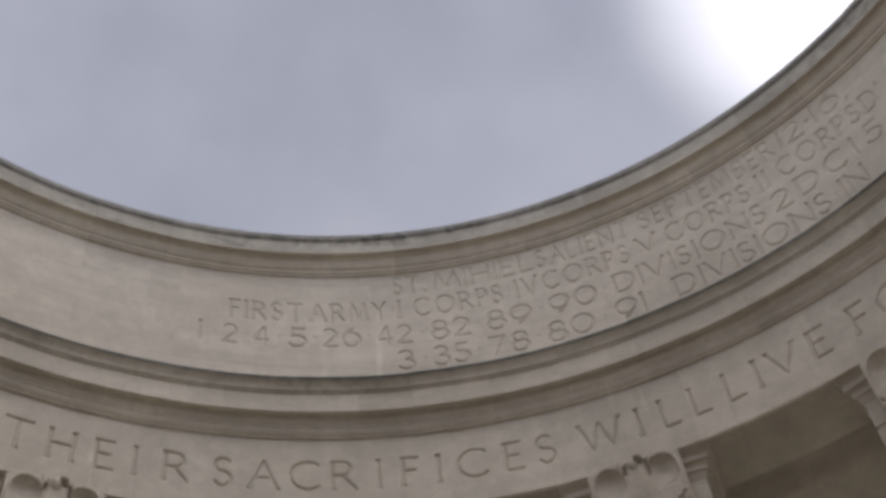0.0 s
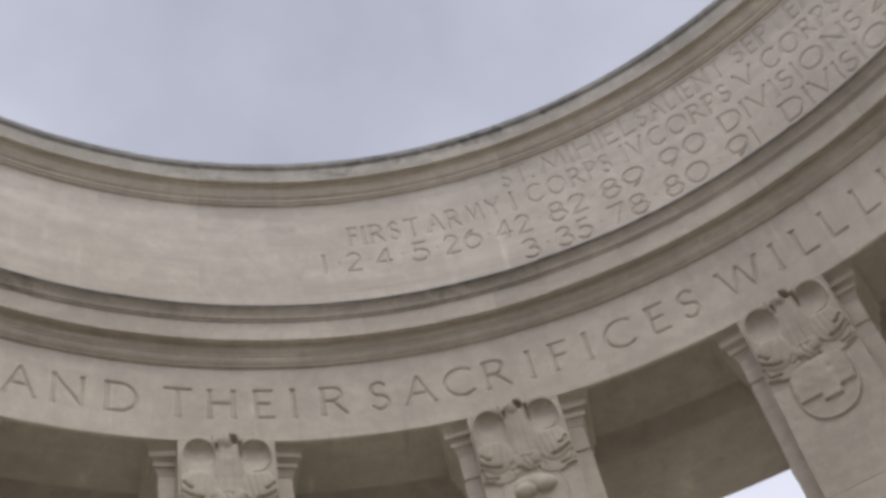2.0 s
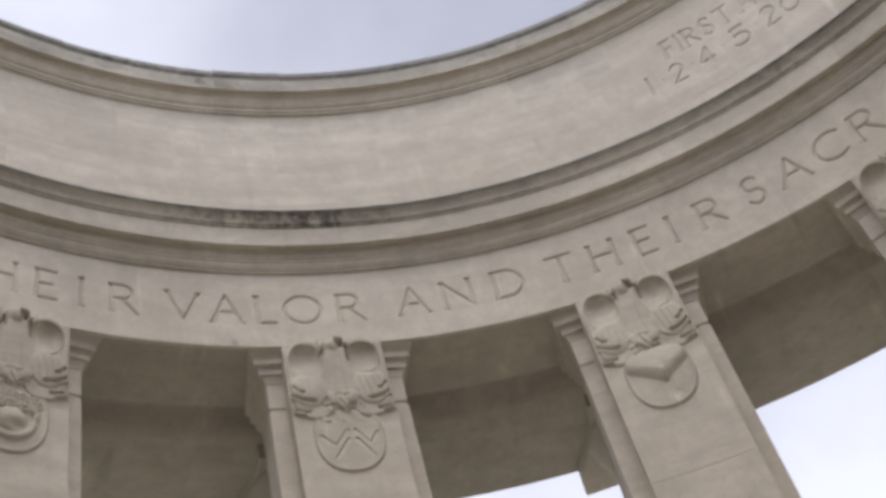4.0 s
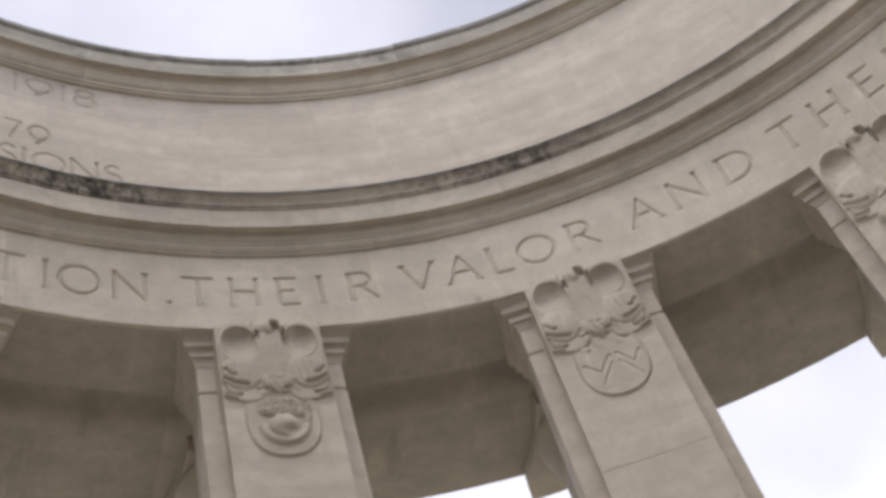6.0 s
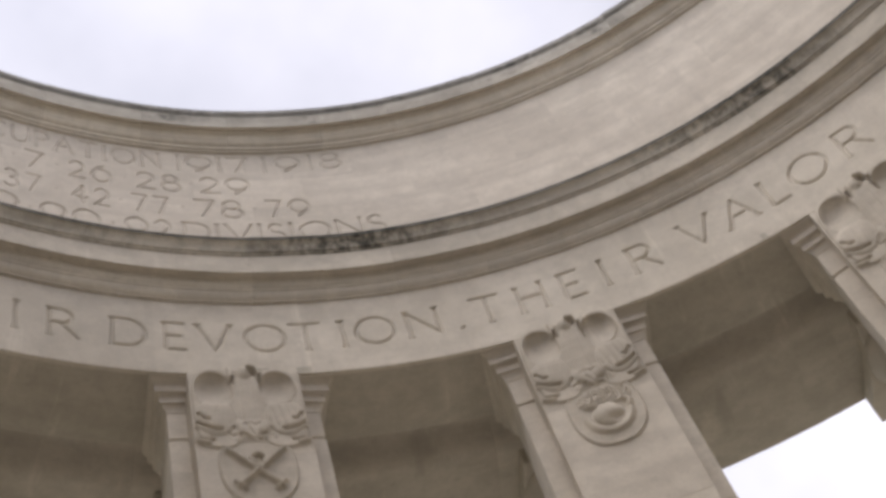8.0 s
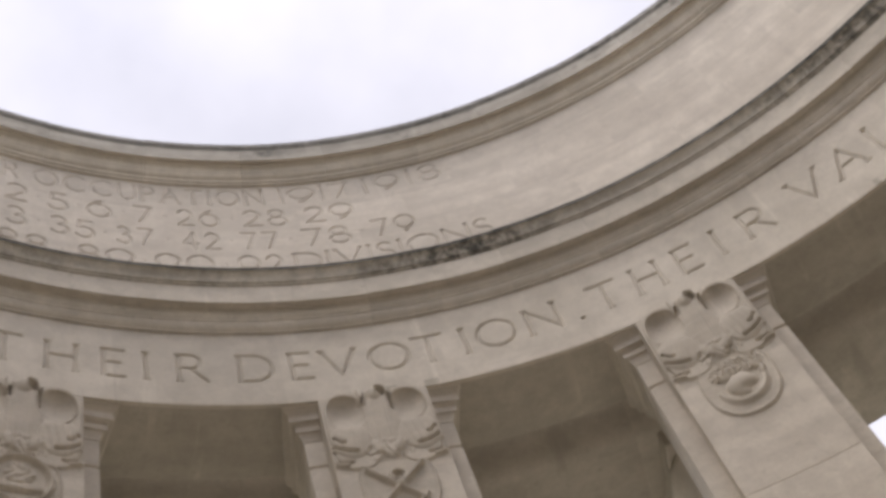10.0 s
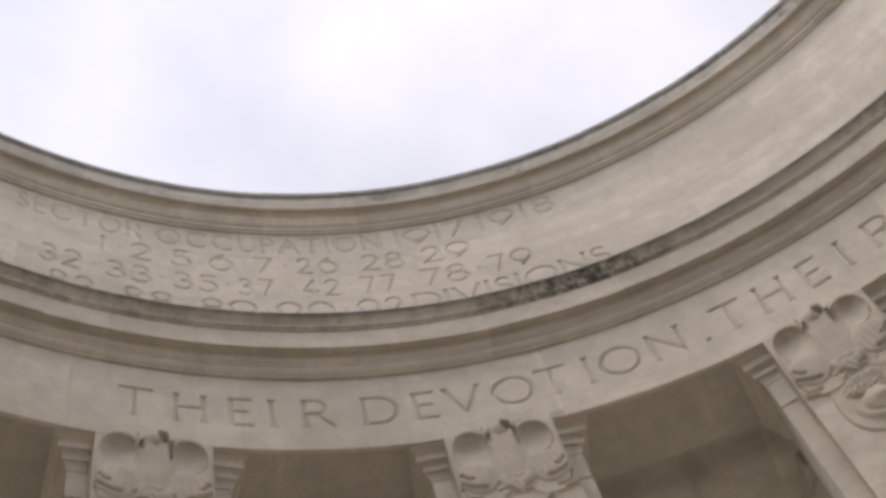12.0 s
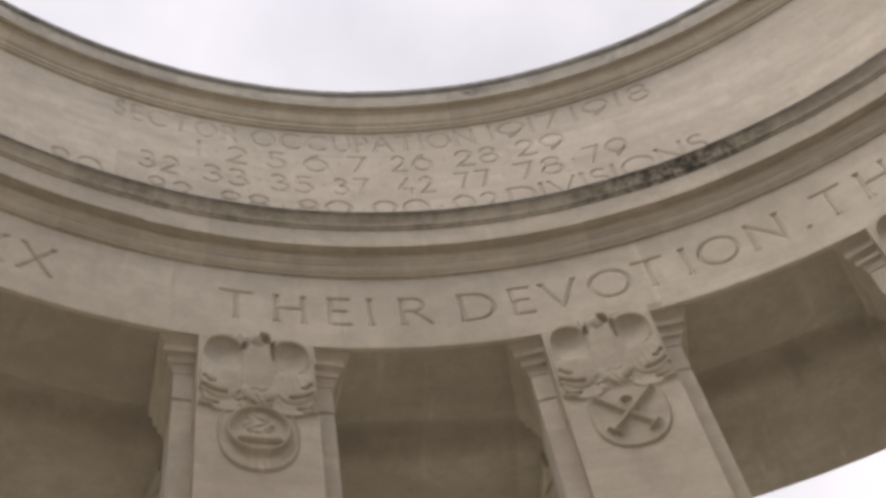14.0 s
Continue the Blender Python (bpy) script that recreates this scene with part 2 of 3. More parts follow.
def relief(name, u0, u1, z0, z1, nu, nz, field, radius, back, mat, parent=None, turn=None, smooth=True):
    """A slab with a carved face. field(u, z) gives how far the face stands out of the cylinder of that radius; u runs to the right as
    seen from the middle of the ring. turn: the angle of u = 0."""
    u = np.linspace(u0, u1, nu + 1)
    z = np.linspace(z0, z1, nz + 1)
    U, Zg = np.meshgrid(u, z)
    Hh = field(U, Zg)
    A = (turn if turn is not None else math.pi / 2) - U / radius
    Rr = radius - Hh
    front = np.stack([Rr * np.cos(A), Rr * np.sin(A), Zg], -1).reshape(-1, 3)
    ii = np.arange((nu + 1) * (nz + 1)).reshape(nz + 1, nu + 1)
    quads = np.stack([ii[:-1, :-1], ii[:-1, 1:], ii[1:, 1:], ii[1:, :-1]], -1).reshape(-1, 4)
    ring_ = np.concatenate([ii[0, :], ii[1:, -1], ii[-1, -2::-1], ii[-2:0:-1, 0]])
    rim = [tuple(v) for v in front[ring_]]
    Rb = radius + back
    backs = np.stack([Rb * np.cos(A), Rb * np.sin(A), Zg], -1).reshape(-1, 3)[ring_]
    verts = [tuple(v) for v in front] + [tuple(v) for v in backs] + rim
    base = len(front)
    m = len(ring_)
    faces = [tuple(q) for q in quads.tolist()]
    for k in range(m):
        k2 = (k + 1) % m
        faces.append((base + m + k2, base + m + k, base + k, base + k2))
    ob = mesh_object(name, verts, faces, mat, parent)
    if smooth:
        flags = [True] * len(quads) + [False] * m
        ob.data.polygons.foreach_set("use_smooth", flags)
    return ob


# ---- letters, as strokes of a chisel ----


def arc(cx, cy, rx, ry, d0, d1, n=14):
    return [(cx + rx * math.cos(radians(d0 + (d1 - d0) * k / n)), cy + ry * math.sin(radians(d0 + (d1 - d0) * k / n))) for k in range(n + 1)]


GLYPHS = {
    "A": (0.82, [[(0, 0), (0.41, 1), (0.82, 0)], [(0.16, 0.38), (0.66, 0.38)]]),
    "B": (0.55, [[(0, 0), (0, 1)], [(0, 1)] + arc(0.28, 0.76, 0.22, 0.24, 90, -90) + [(0, 0.52)], [(0, 0.52)] + arc(0.3, 0.26, 0.25, 0.26, 90, -90) + [(0, 0)]]),
    "C": (0.90, [arc(0.52, 0.5, 0.52, 0.5, 52, 308, 22)]),
    "D": (0.82, [[(0, 0), (0, 1)], [(0, 1)] + arc(0.34, 0.5, 0.48, 0.5, 90, -90, 18) + [(0, 0)]]),
    "E": (0.48, [[(0.48, 1), (0, 1), (0, 0), (0.48, 0)], [(0, 0.52), (0.40, 0.52)]]),
    "F": (0.46, [[(0.46, 1), (0, 1), (0, 0)], [(0, 0.52), (0.38, 0.52)]]),
    "H": (0.68, [[(0, 0), (0, 1)], [(0.68, 0), (0.68, 1)], [(0, 0.52), (0.68, 0.52)]]),
    "I": (0.04, [[(0.02, 0), (0.02, 1)]]),
    "L": (0.48, [[(0, 1), (0, 0), (0.48, 0)]]),
    "M": (0.95, [[(0, 0), (0.14, 1), (0.475, 0.1), (0.81, 1), (0.95, 0)]]),
    "N": (0.80, [[(0, 0), (0, 1), (0.8, 0), (0.8, 1)]]),
    "O": (1.02, [arc(0.51, 0.5, 0.51, 0.5, 0, 360, 28)]),
    "P": (0.52, [[(0, 0), (0, 1)], [(0, 1)] + arc(0.27, 0.74, 0.25, 0.26, 90, -90) + [(0, 0.48)]]),
    "R": (0.68, [[(0, 0), (0, 1)], [(0, 1)] + arc(0.3, 0.75, 0.25, 0.25, 90, -90) + [(0, 0.5)], [(0.26, 0.5), (0.68, 0)]]),
    "S": (0.50, [arc(0.25, 0.76, 0.22, 0.24, 35, 270, 12) + arc(0.25, 0.26, 0.25, 0.26, 90, -150, 14)]),
    "T": (0.76, [[(0, 1), (0.76, 1)], [(0.38, 1), (0.38, 0)]]),
    "U": (0.70, [[(0, 1)] + arc(0.35, 0.35, 0.35, 0.35, 180, 360) + [(0.7, 1)]]),
    "V": (0.86, [[(0, 1), (0.43, 0), (0.86, 1)]]),
    "W": (1.25, [[(0, 1), (0.32, 0), (0.625, 0.95), (0.93, 0), (1.25, 1)]]),
    "X": (0.72, [[(0, 0), (0.72, 1)], [(0, 1), (0.72, 0)]]),
    "Y": (0.74, [[(0, 1), (0.37, 0.48), (0.74, 1)], [(0.37, 0.48), (0.37, 0)]]),
    "0": (0.78, [arc(0.39, 0.5, 0.39, 0.5, 0, 360, 26)]),
    "1": (0.06, [[(0.03, 0), (0.03, 1)]]),
    "2": (0.58, [arc(0.28, 0.71, 0.26, 0.29, 165, -30, 12) + [(0, 0), (0.58, 0)]]),
    "3": (0.54, [arc(0.24, 0.76, 0.23, 0.24, 150, -90, 12), arc(0.26, 0.26, 0.28, 0.26, 90, -150, 14)]),
    "4": (0.64, [[(0.46, 0), (0.46, 1), (0, 0.3), (0.64, 0.3)]]),
    "5": (0.54, [[(0.48, 1), (0.1, 1), (0.06, 0.57)] + arc(0.25, 0.31, 0.29, 0.31, 118, -150, 16)]),
    "6": (0.72, [arc(0.36, 0.38, 0.36, 0.38, 0, 360, 24), [(0.0, 0.42), (0.08, 0.68), (0.24, 0.88), (0.46, 1)]]),
    "7": (0.58, [[(0, 1), (0.58, 1), (0.2, 0)]]),
    "8": (0.60, [arc(0.3, 0.75, 0.24, 0.25, 0, 360, 20), arc(0.3, 0.25, 0.3, 0.27, 0, 360, 22)]),
    "9": (0.72, [arc(0.36, 0.62, 0.36, 0.38, 0, 360, 24), [(0.72, 0.58), (0.64, 0.32), (0.48, 0.12), (0.26, 0)]]),
    ".": (0.04, [[(0, 0.0), (0.04, 0.03)]]),
    ",": (0.06, [[(0.06, 0.06), (0, -0.12)]]),
    "-": (0.12, [[(0, 0.5), (0.12, 0.5)]]),
    "'": (0.06, [[(0.06, 1), (0, 0.82)]]),
}


SERIFS = {"I": [(0.02, 0), (0.02, 1)], "H": [(0, 0), (0, 1), (0.68, 0), (0.68, 1)], "R": [(0, 0), (0, 1)], "F": [(0, 0), (0, 1)], "E": [(0, 1)], "D": [(0, 1), (0, 0)],
          "L": [(0, 1)], "N": [(0, 1), (0, 0), (0.8, 1)], "V": [(0, 1), (0.86, 1)], "A": [(0, 0), (0.82, 0)], "T": [(0.38, 0)], "P": [(0, 0), (0, 1)], "W": [(0, 1), (1.25, 1)],
          "X": [(0, 0), (0, 1), (0.72, 0), (0.72, 1)], "1": [(0.03, 1)]}


def letter_strokes(ch, u, z, height, stretch=1.0):
    """Segments (u, z) of one letter whose left foot stands at u, z."""
    out = []
    if ch in SERIFS:
        for x0, y0 in SERIFS[ch]:
            out.append((u + (x0 * stretch - 0.042) * height, z + y0 * height, u + (x0 * stretch + 0.042) * height, z + y0 * height))
    for line in GLYPHS[ch][1]:
        for (x0, y0), (x1, y1) in zip(line[:-1], line[1:]):
            out.append((u + x0 * height * stretch, z + y0 * height, u + x1 * height * stretch, z + y1 * height))
    return out


def groove(U, Zg, segs, half, deep):
    """Depth of V-cut grooves along the segments."""
    d = np.full(U.shape, 9.0)
    for x0, z0, x1, z1 in segs:
        box = (U > min(x0, x1) - half) & (U < max(x0, x1) + half) & (Zg > min(z0, z1) - half) & (Zg < max(z0, z1) + half)
        if not box.any():
            continue
        px, pz = U[box], Zg[box]
        vx, vz = x1 - x0, z1 - z0
        t = np.clip(((px - x0) * vx + (pz - z0) * vz) / (vx * vx + vz * vz + 1e-12), 0, 1)
        small = 1.0 if math.hypot(vx, vz) > 0.0065 else 1.6      # points between numbers are cut finer
        d[box] = np.minimum(d[box], np.hypot(px - x0 - t * vx, pz - z0 - t * vz) * small)
    return deep * np.clip(1 - d / half, 0, 1)


FRIEZE_TEXT = "XXTHEIRDEVOTION.THEIRVALORANDTHEIRSACRIFICESWILLLIVEFO"
FRIEZE_ANGLES = [17.5, 14.4, 1.3, -2.3, -5.7, -7.8, -10.9, -15.2, -18.3, -21.0, -24.5, -27.4, -30.0, -32.3, -35.8, -38.45, -40.6, -43.9,
                 -47.0, -49.5, -52.6, -56.9, -60.1, -63.1, -65.9, -69.6, -74.4, -78.0, -82.1, -86.4, -89.8, -93.15, -95.5, -98.75, -102.4,
                 -105.65, -109.0, -112.1, -114.9, -117.5, -119.8, -122.6, -125.9, -128.6, -133.2, -136.4, -139.0, -141.6, -144.5, -146.5,
                 -148.8, -151.9, -155.5, -158.6]
FRIEZE_SEGS = []
H_FRIEZE, Z_LETTER = S * 0.0512, up(1.2366)
for ch, deg in zip(FRIEZE_TEXT, FRIEZE_ANGLES):
    FRIEZE_SEGS += letter_strokes(ch, -radians(deg) * S - GLYPHS[ch][0] * 0.92 * H_FRIEZE / 2, Z_LETTER, H_FRIEZE, 0.92)

ROWS = [up(1.662), up(1.601), up(1.538), up(1.476)]   # feet of the four lines on the attic
H_ATTIC = S * 0.0425
WORDS = [
    [("ST.", -117.6, -120.6), ("MIHIEL", -121.6, -131.0), ("SALIENT", -131.6, -140.7), ("SEPTEMBER", -142.0, -155.9), ("12-16,", -156.8, -163.9)],
    [("FIRST", -102.3, -108.9), ("ARMY", -109.7, -116.7), ("I", -117.9, -118.5), ("CORPS", -119.4, -127.6), ("IV", -129.1, -131.1),
     ("CORPS", -131.7, -140.0), ("V", -141.1, -142.8), ("CORPS", -143.9, -152.1), ("II", -153.3, -154.2), ("CORPS", -155.5, -163.9), ("D'", -164.6, -166.5)],
    [("1", -99.6, -100.1), ("2", -101.8, -103.0), ("4", -104.5, -105.8), ("5", -107.7, -109.2), ("26", -110.8, -114.1), ("42", -115.7, -118.8),
     ("82", -120.7, -124.2), ("89", -125.9, -130.0), ("90", -131.8, -136.1), ("DIVISIONS", -138.0, -152.6), ("2", -153.7, -155.5), ("D", -156.2, -158.2),
     ("C", -159.1, -161.1), ("15", -162.0, -164.8)],
    [("3", -117.5, -118.8), ("35", -120.7, -123.8), ("78", -125.7, -129.2), ("80", -131.1, -135.2), ("91", -137.4, -140.0), ("DIVISIONS", -143.0, -157.9),
     ("IN", -159.4, -161.7)],
]
WORDS_2 = [
    [("SECTOR", 11.2, 1.3), ("OCCUPATION", 0.0, -18.5), ("1917", -20.0, -25.9), ("1918", -27.2, -33.8)],
    [("1", 4.4, 3.9), ("2", 2.0, 0.5), ("5", -1.2, -2.6), ("6", -4.2, -6.0), ("7", -7.8, -9.2), ("26", -11.3, -14.5), ("28", -16.6, -20.0), ("29", -21.7, -25.6)],
    [("32", 8.8, 5.8), ("33", 3.8, 0.5), ("35", -1.4, -4.6), ("37", -6.4, -9.1), ("42", -11.5, -14.3), ("77", -16.1, -18.9),
     ("78", -21.0, -24.7), ("79", -26.7, -30.1)],
    [("80", 15.2, 11.4), ("82", 8.0, 4.7), ("88", 2.5, -1.2), ("89", -3.4, -7.5), ("90", -9.2, -13.5), ("92", -15.5, -18.9), ("DIVISIONS", -19.9, -35.6)],
]
ATTIC_SEGS = []
for words in (WORDS, WORDS_2):
    for foot, line in zip(ROWS, words):
        last = None
        for text, left, right in line:
            ul, ur = -radians(left) * R_ATTIC, -radians(right) * R_ATTIC
            if last is not None and ul - last > 0.10 and foot != ROWS[0]:
                ATTIC_SEGS += [((ul + last) / 2 - 0.003, foot + H_ATTIC / 2, (ul + last) / 2 + 0.003, foot + H_ATTIC / 2)]
            wide = sum(GLYPHS[c][0] for c in text) * H_ATTIC
            gap = 0.24 * H_ATTIC
            k = (ur - ul - gap * (len(text) - 1)) / wide if len(text) > 0 else 1
            if k < 0.62:
                gap = max(0.05 * H_ATTIC, (ur - ul - 0.62 * wide) / max(1, len(text) - 1))
                k = 0.62
            elif k > 1.2:
                gap, k = (ur - ul - 1.15 * wide) / max(1, len(text) - 1), 1.15
            if len(text) == 1:
                k, gap = min(1.15, max(0.8, (ur - ul) / wide)), 0
            u = ul
            for c in text:
                ATTIC_SEGS += letter_strokes(c, u, foot, H_ATTIC, k)
                u += GLYPHS[c][0] * H_ATTIC * k + gap
            last = ur

# ---- floor and ground ----
floor = swept("floor", [(0.02, -0.3), (14.0, -0.3), (14.0, 0.0), (0.02, 0.0)], 0, 2 * math.pi, M_FLOOR, steps=96)
tagged(floor, "pale limestone floor of the round colonnade", "floor", kind="structure")
step = swept("steps", [(13.8, -0.6), (14.5, -0.6), (14.5, -0.15), (13.8, -0.15)], 0, 2 * math.pi, M_FLOOR, steps=96)
tagged(step, "pale limestone step round the colonnade", "step", kind="structure")
ground = mesh_object("ground", [(-900, -900, -0.55), (900, -900, -0.55), (900, 900, -0.55), (-900, 900, -0.55)], [(0, 1, 2, 3)], M_GROUND)
tagged(ground, "grass ground round the monument", "ground", kind="structure")

# ---- the entablature and attic ----
core = swept("wall_core", [(5.18, up(1.262)), (6.70, up(1.262)), (6.70, up(1.40)), (6.30, up(1.42)), (6.30, up(1.77)), (5.18, up(1.77))],
             0, 2 * math.pi, M_SOFFIT, steps=128)
tagged(core, "limestone core of the ring wall above the piers", "wall", kind="structure")

frieze = tagged(new("frieze"), "curved limestone frieze with carved capital letters", "frieze", kind="structure")
attic = tagged(new("attic_wall"), "curved limestone attic wall with carved lines of numbers", "wall", kind="structure")
cornice = tagged(new("cornice"), "moulded limestone cornice with black weathering", "cornice", kind="structure")
coping = tagged(new("coping"), "moulded limestone coping with dark weathered rim", "coping", kind="structure")
architrave = tagged(new("architrave"), "outer limestone architrave over the round columns", "architrave", kind="structure")


def eased(U, Zg, u0, u1, z0, z1, w=0.006, deep=0.0005):
    e = np.minimum(np.minimum(U - u0, u1 - U), np.minimum(Zg - z0, z1 - Zg))
    return -deep * np.clip(1 - e / w, 0, 1) ** 2


def carved_stone(name, a_left, a_right, z0, z1, radius, segs, half, deep, back, mat, parent, seed):
    """One block between two angles (degrees, left to right as seen from inside) with its share of the carved letters."""
    u0, u1 = -radians(a_left) * radius, -radians(a_right) * radius
    near = [s for s in segs if max(s[0], s[2]) > u0 - 0.03 and min(s[0], s[2]) < u1 + 0.03 and max(s[1], s[3]) > z0 - 0.03 and min(s[1], s[3]) < z1 + 0.03]
    cell = 0.0075 if near else 0.06
    nu, nz = max(4, int((u1 - u0) / cell)), max(4, int((z1 - z0) / cell))
    rng = random.Random(seed)
    out, lean = rng.uniform(-0.0006, 0.0006), rng.uniform(-0.0006, 0.0006)

    def field(U, Zg):
        h = out + lean * (U - u0) / (u1 - u0)
        if near:
            wob = 0.0018 * np.sin(U * 41 + Zg * 23 + seed)
            h = h - groove(U + wob, Zg, near, half, deep) + eased(U, Zg, u0, u1, z0, z1)
        else:
            h = h + 0 * U
        return h
    return relief(name, u0, u1, z0, z1, nu, nz, field, radius, back, mat, parent, turn=0.0, smooth=bool(near))


# frieze: one block over each pier and one over each bay
for k in range(32):
    mid_ = 22.5 - 11.25 * k
    carved_stone("stone", mid_ + 5.625, mid_ - 5.625, Z_FRIEZE, Z_BED, S, FRIEZE_SEGS, 0.0145, 0.026, 0.03, M_FRIEZE, frieze, k)
    a0, a1 = radians(mid_ + 5.625), radians(mid_ - 5.625)
    # a shallow hollow runs round the soffit, over the gap between piers and columns
    nose = [(5.54 + 0.025 * math.sin(math.pi / 2 * q / 4), Z_FRIEZE + 0.002 + 0.025 * (1 - math.cos(math.pi / 2 * q / 4))) for q in range(5)]
    swept("soffit_stone", [(5.002, Z_FRIEZE + 0.002)] + nose + [(5.566, Z_FRIEZE + 0.135), (5.67, Z_FRIEZE + 0.150), (5.67, up(1.262)), (5.1, up(1.262)), (5.1, Z_FRIEZE + 0.20), (5.002, Z_FRIEZE + 0.06)], a0, a1, M_SOFFIT, frieze)
    fall = [(5.90 - 0.22 * q / 8, Z_FRIEZE + 0.150 * (0.5 - 0.5 * math.cos(math.pi * q / 8))) for q in range(9)]
    swept("stone", [(6.76, Z_FRIEZE), (6.76, up(1.33)), (5.672, up(1.33)), (5.672, Z_FRIEZE + 0.150)] + fall[::-1], a0, a1, M_SOFFIT, architrave)

# attic courses
COURSES = [1.405, 1.487, 1.563, 1.639, 1.7145]
for c in range(4):
    for k in range(40):
        left = 24.0 - 9.0 * k - (4.5 if c % 2 else 0.0)
        carved_stone("stone", left, left - 9.0, up(COURSES[c]), up(COURSES[c + 1]), R_ATTIC, ATTIC_SEGS, 0.0128, 0.020, 0.14, M_ATTIC, attic, 100 + 40 * c + k)


def curve_pts(r0, z0, r1, z1, bulge, n=5):
    """A moulding's curve between two points; bulge > 0 swells, < 0 hollows."""
    pts = []
    for k in range(1, n):
        t = k / n
        s = math.sin(math.pi * t) * bulge
        dr, dz = r1 - r0, z1 - z0
        pts.append((r0 + dr * t - dz * s, z0 + dz * t + dr * s))
    return pts


def unit(points):
    return [(r * S, up(z)) for r, z in points]


# cornice outline, from the frieze up and inwards, then back over the top
low = [(1.012, 1.3316), (0.9964, 1.3316), (0.9960, 1.3342), (0.9950, 1.3344)]
low += curve_pts(0.9950, 1.3344, 0.9898, 1.3452, 0.12) + [(0.9898, 1.3452), (0.9884, 1.3456), (0.9881, 1.3484)]
low += curve_pts(0.9881, 1.3484, 0.9832, 1.3588, 0.12) + [(0.9832, 1.3588), (0.9822, 1.3622), (0.9742, 1.3650), (0.9738, 1.3612)]
n_low = len(low)
face = [(0.9713, 1.3612), (0.9713, 1.3972)]
top = [(0.9690, 1.3978), (0.9688, 1.4004), (0.9664, 1.4010)] + curve_pts(0.9664, 1.4010, 0.9590, 1.4136, -0.08, 6) + [(0.9590, 1.4136), (0.9572, 1.4140)]
edge_ = [(0.9569, 1.4201), (0.9600, 1.4225), (1.012, 1.4330)]
outline = unit(low + face + top + edge_)
slots_ = [0] * (n_low + 1) + [1] * (len(top) + 0) + [2] * 3 + [0]
slots_ = (slots_ + [0] * len(outline))[:len(outline)]
angle_, k = 180.0, 0
rng = random.Random(5)
while angle_ > -180.0 + 0.01:
    wide_ = min(rng.choice([4.6, 5.4, 6.2, 6.9]), angle_ + 180.0)
    if angle_ + 180.0 - wide_ < 3:
        wide_ = angle_ + 180.0
    d = rng.uniform(-0.0025, 0.0025)
    swept("stone", [(r + d, z) for r, z in outline], radians(angle_), radians(angle_ - wide_), [M_CORNICE, M_CRUST, M_LINE], cornice, steps=4, slots=slots_, joint=0.004)
    angle_ -= wide_

# coping outline
c_low = [(1.03, 1.7140), (0.9952, 1.7140), (0.9948, 1.7172), (0.9918, 1.7176), (0.9914, 1.7226), (0.9900, 1.7230)]
c_low += curve_pts(0.9900, 1.7230, 0.9842, 1.7300, 0.14, 5) + [(0.9842, 1.7300), (0.9832, 1.7306)]
c_low += curve_pts(0.9832, 1.7306, 0.9756, 1.7398, -0.14, 5) + [(0.9756, 1.7398), (0.9748, 1.7424), (0.9704, 1.7430), (0.9700, 1.7400)]
c_face = [(0.9672, 1.7400), (0.9672, 1.7650)]
c_top = [(0.9668, 1.7700), (0.9660, 1.7705), (0.9660, 1.7730)] + curve_pts(0.9660, 1.7730, 0.9645, 1.7800, 0.2, 4) + [(0.9645, 1.7815), (0.9665, 1.7902)]
c_back = [(1.03, 1.7960), (1.20, 1.7960), (1.20, 1.7700), (1.03, 1.7700)]
c_outline = unit(c_low + c_face + c_top + c_back)
c_slots = [0] * len(c_low) + [1] * 2 + [2] * (len(c_top) + 2) + [0] * 4
c_slots = (c_slots + [0] * len(c_outline))[:len(c_outline)]
angle_ = 176.0
while angle_ > -184.0 + 0.01:
    wide_ = min(rng.choice([6.4, 7.4, 8.2]), angle_ + 184.0)
    if angle_ + 184.0 - wide_ < 4:
        wide_ = angle_ + 184.0
    d = rng.uniform(-0.003, 0.003)
    e = rng.uniform(-0.004, 0.004)
    swept("stone", [(r + d, z + (e if z > up(1.76) else 0)) for r, z in c_outline], radians(angle_), radians(angle_ - wide_), [M_COPING, M_CROWN, M_TOP], coping, steps=5, slots=c_slots, joint=0.004)
    angle_ -= wide_

# ---- piers with eagle reliefs, and the round columns behind them ----


def loft(name, rings, mat, parent, cap=True):
    """Rings of equal length, one above the other."""
    n = len(rings[0])
    verts = [v for ring_ in rings for v in ring_]
    faces = []
    for k in range(len(rings) - 1):
        for i in range(n):
            j = (i + 1) % n
            faces.append((k * n + i, k * n + j, (k + 1) * n + j, (k + 1) * n + i))
    if cap:
        faces += [tuple(range(n))[::-1], tuple(range((len(rings) - 1) * n, len(rings) * n))]
    ob = mesh_object(name, verts, faces, mat, parent)
    bm = bmesh.new()
    bm.from_mesh(ob.data)
    bmesh.ops.recalc_face_normals(bm, faces=bm.faces)
    bm.to_mesh(ob.data)
    bm.free()
    return ob


PANEL, STRIP = 0.3225, 0.4390
R_PANEL, Y_STRIP, Y_BACK = 4.997, 5.112, 5.575


def shaft_outline(inset=0.0):
    pts = []
    w = PANEL - inset
    for k in range(7):
        x = -w + 2 * w * k / 6
        pts.append((x, math.sqrt((R_PANEL + inset) ** 2 - x * x)))
    s = STRIP - inset
    pts += [(w, Y_STRIP + inset), (s, Y_STRIP + inset), (s, Y_BACK - inset), (-s, Y_BACK - inset), (-s, Y_STRIP + inset), (-w, Y_STRIP + inset)]
    return pts


def box_ring(half, front, back, z):
    return [(-half, front, z), (half, front, z), (half, back, z), (-half, back, z)]


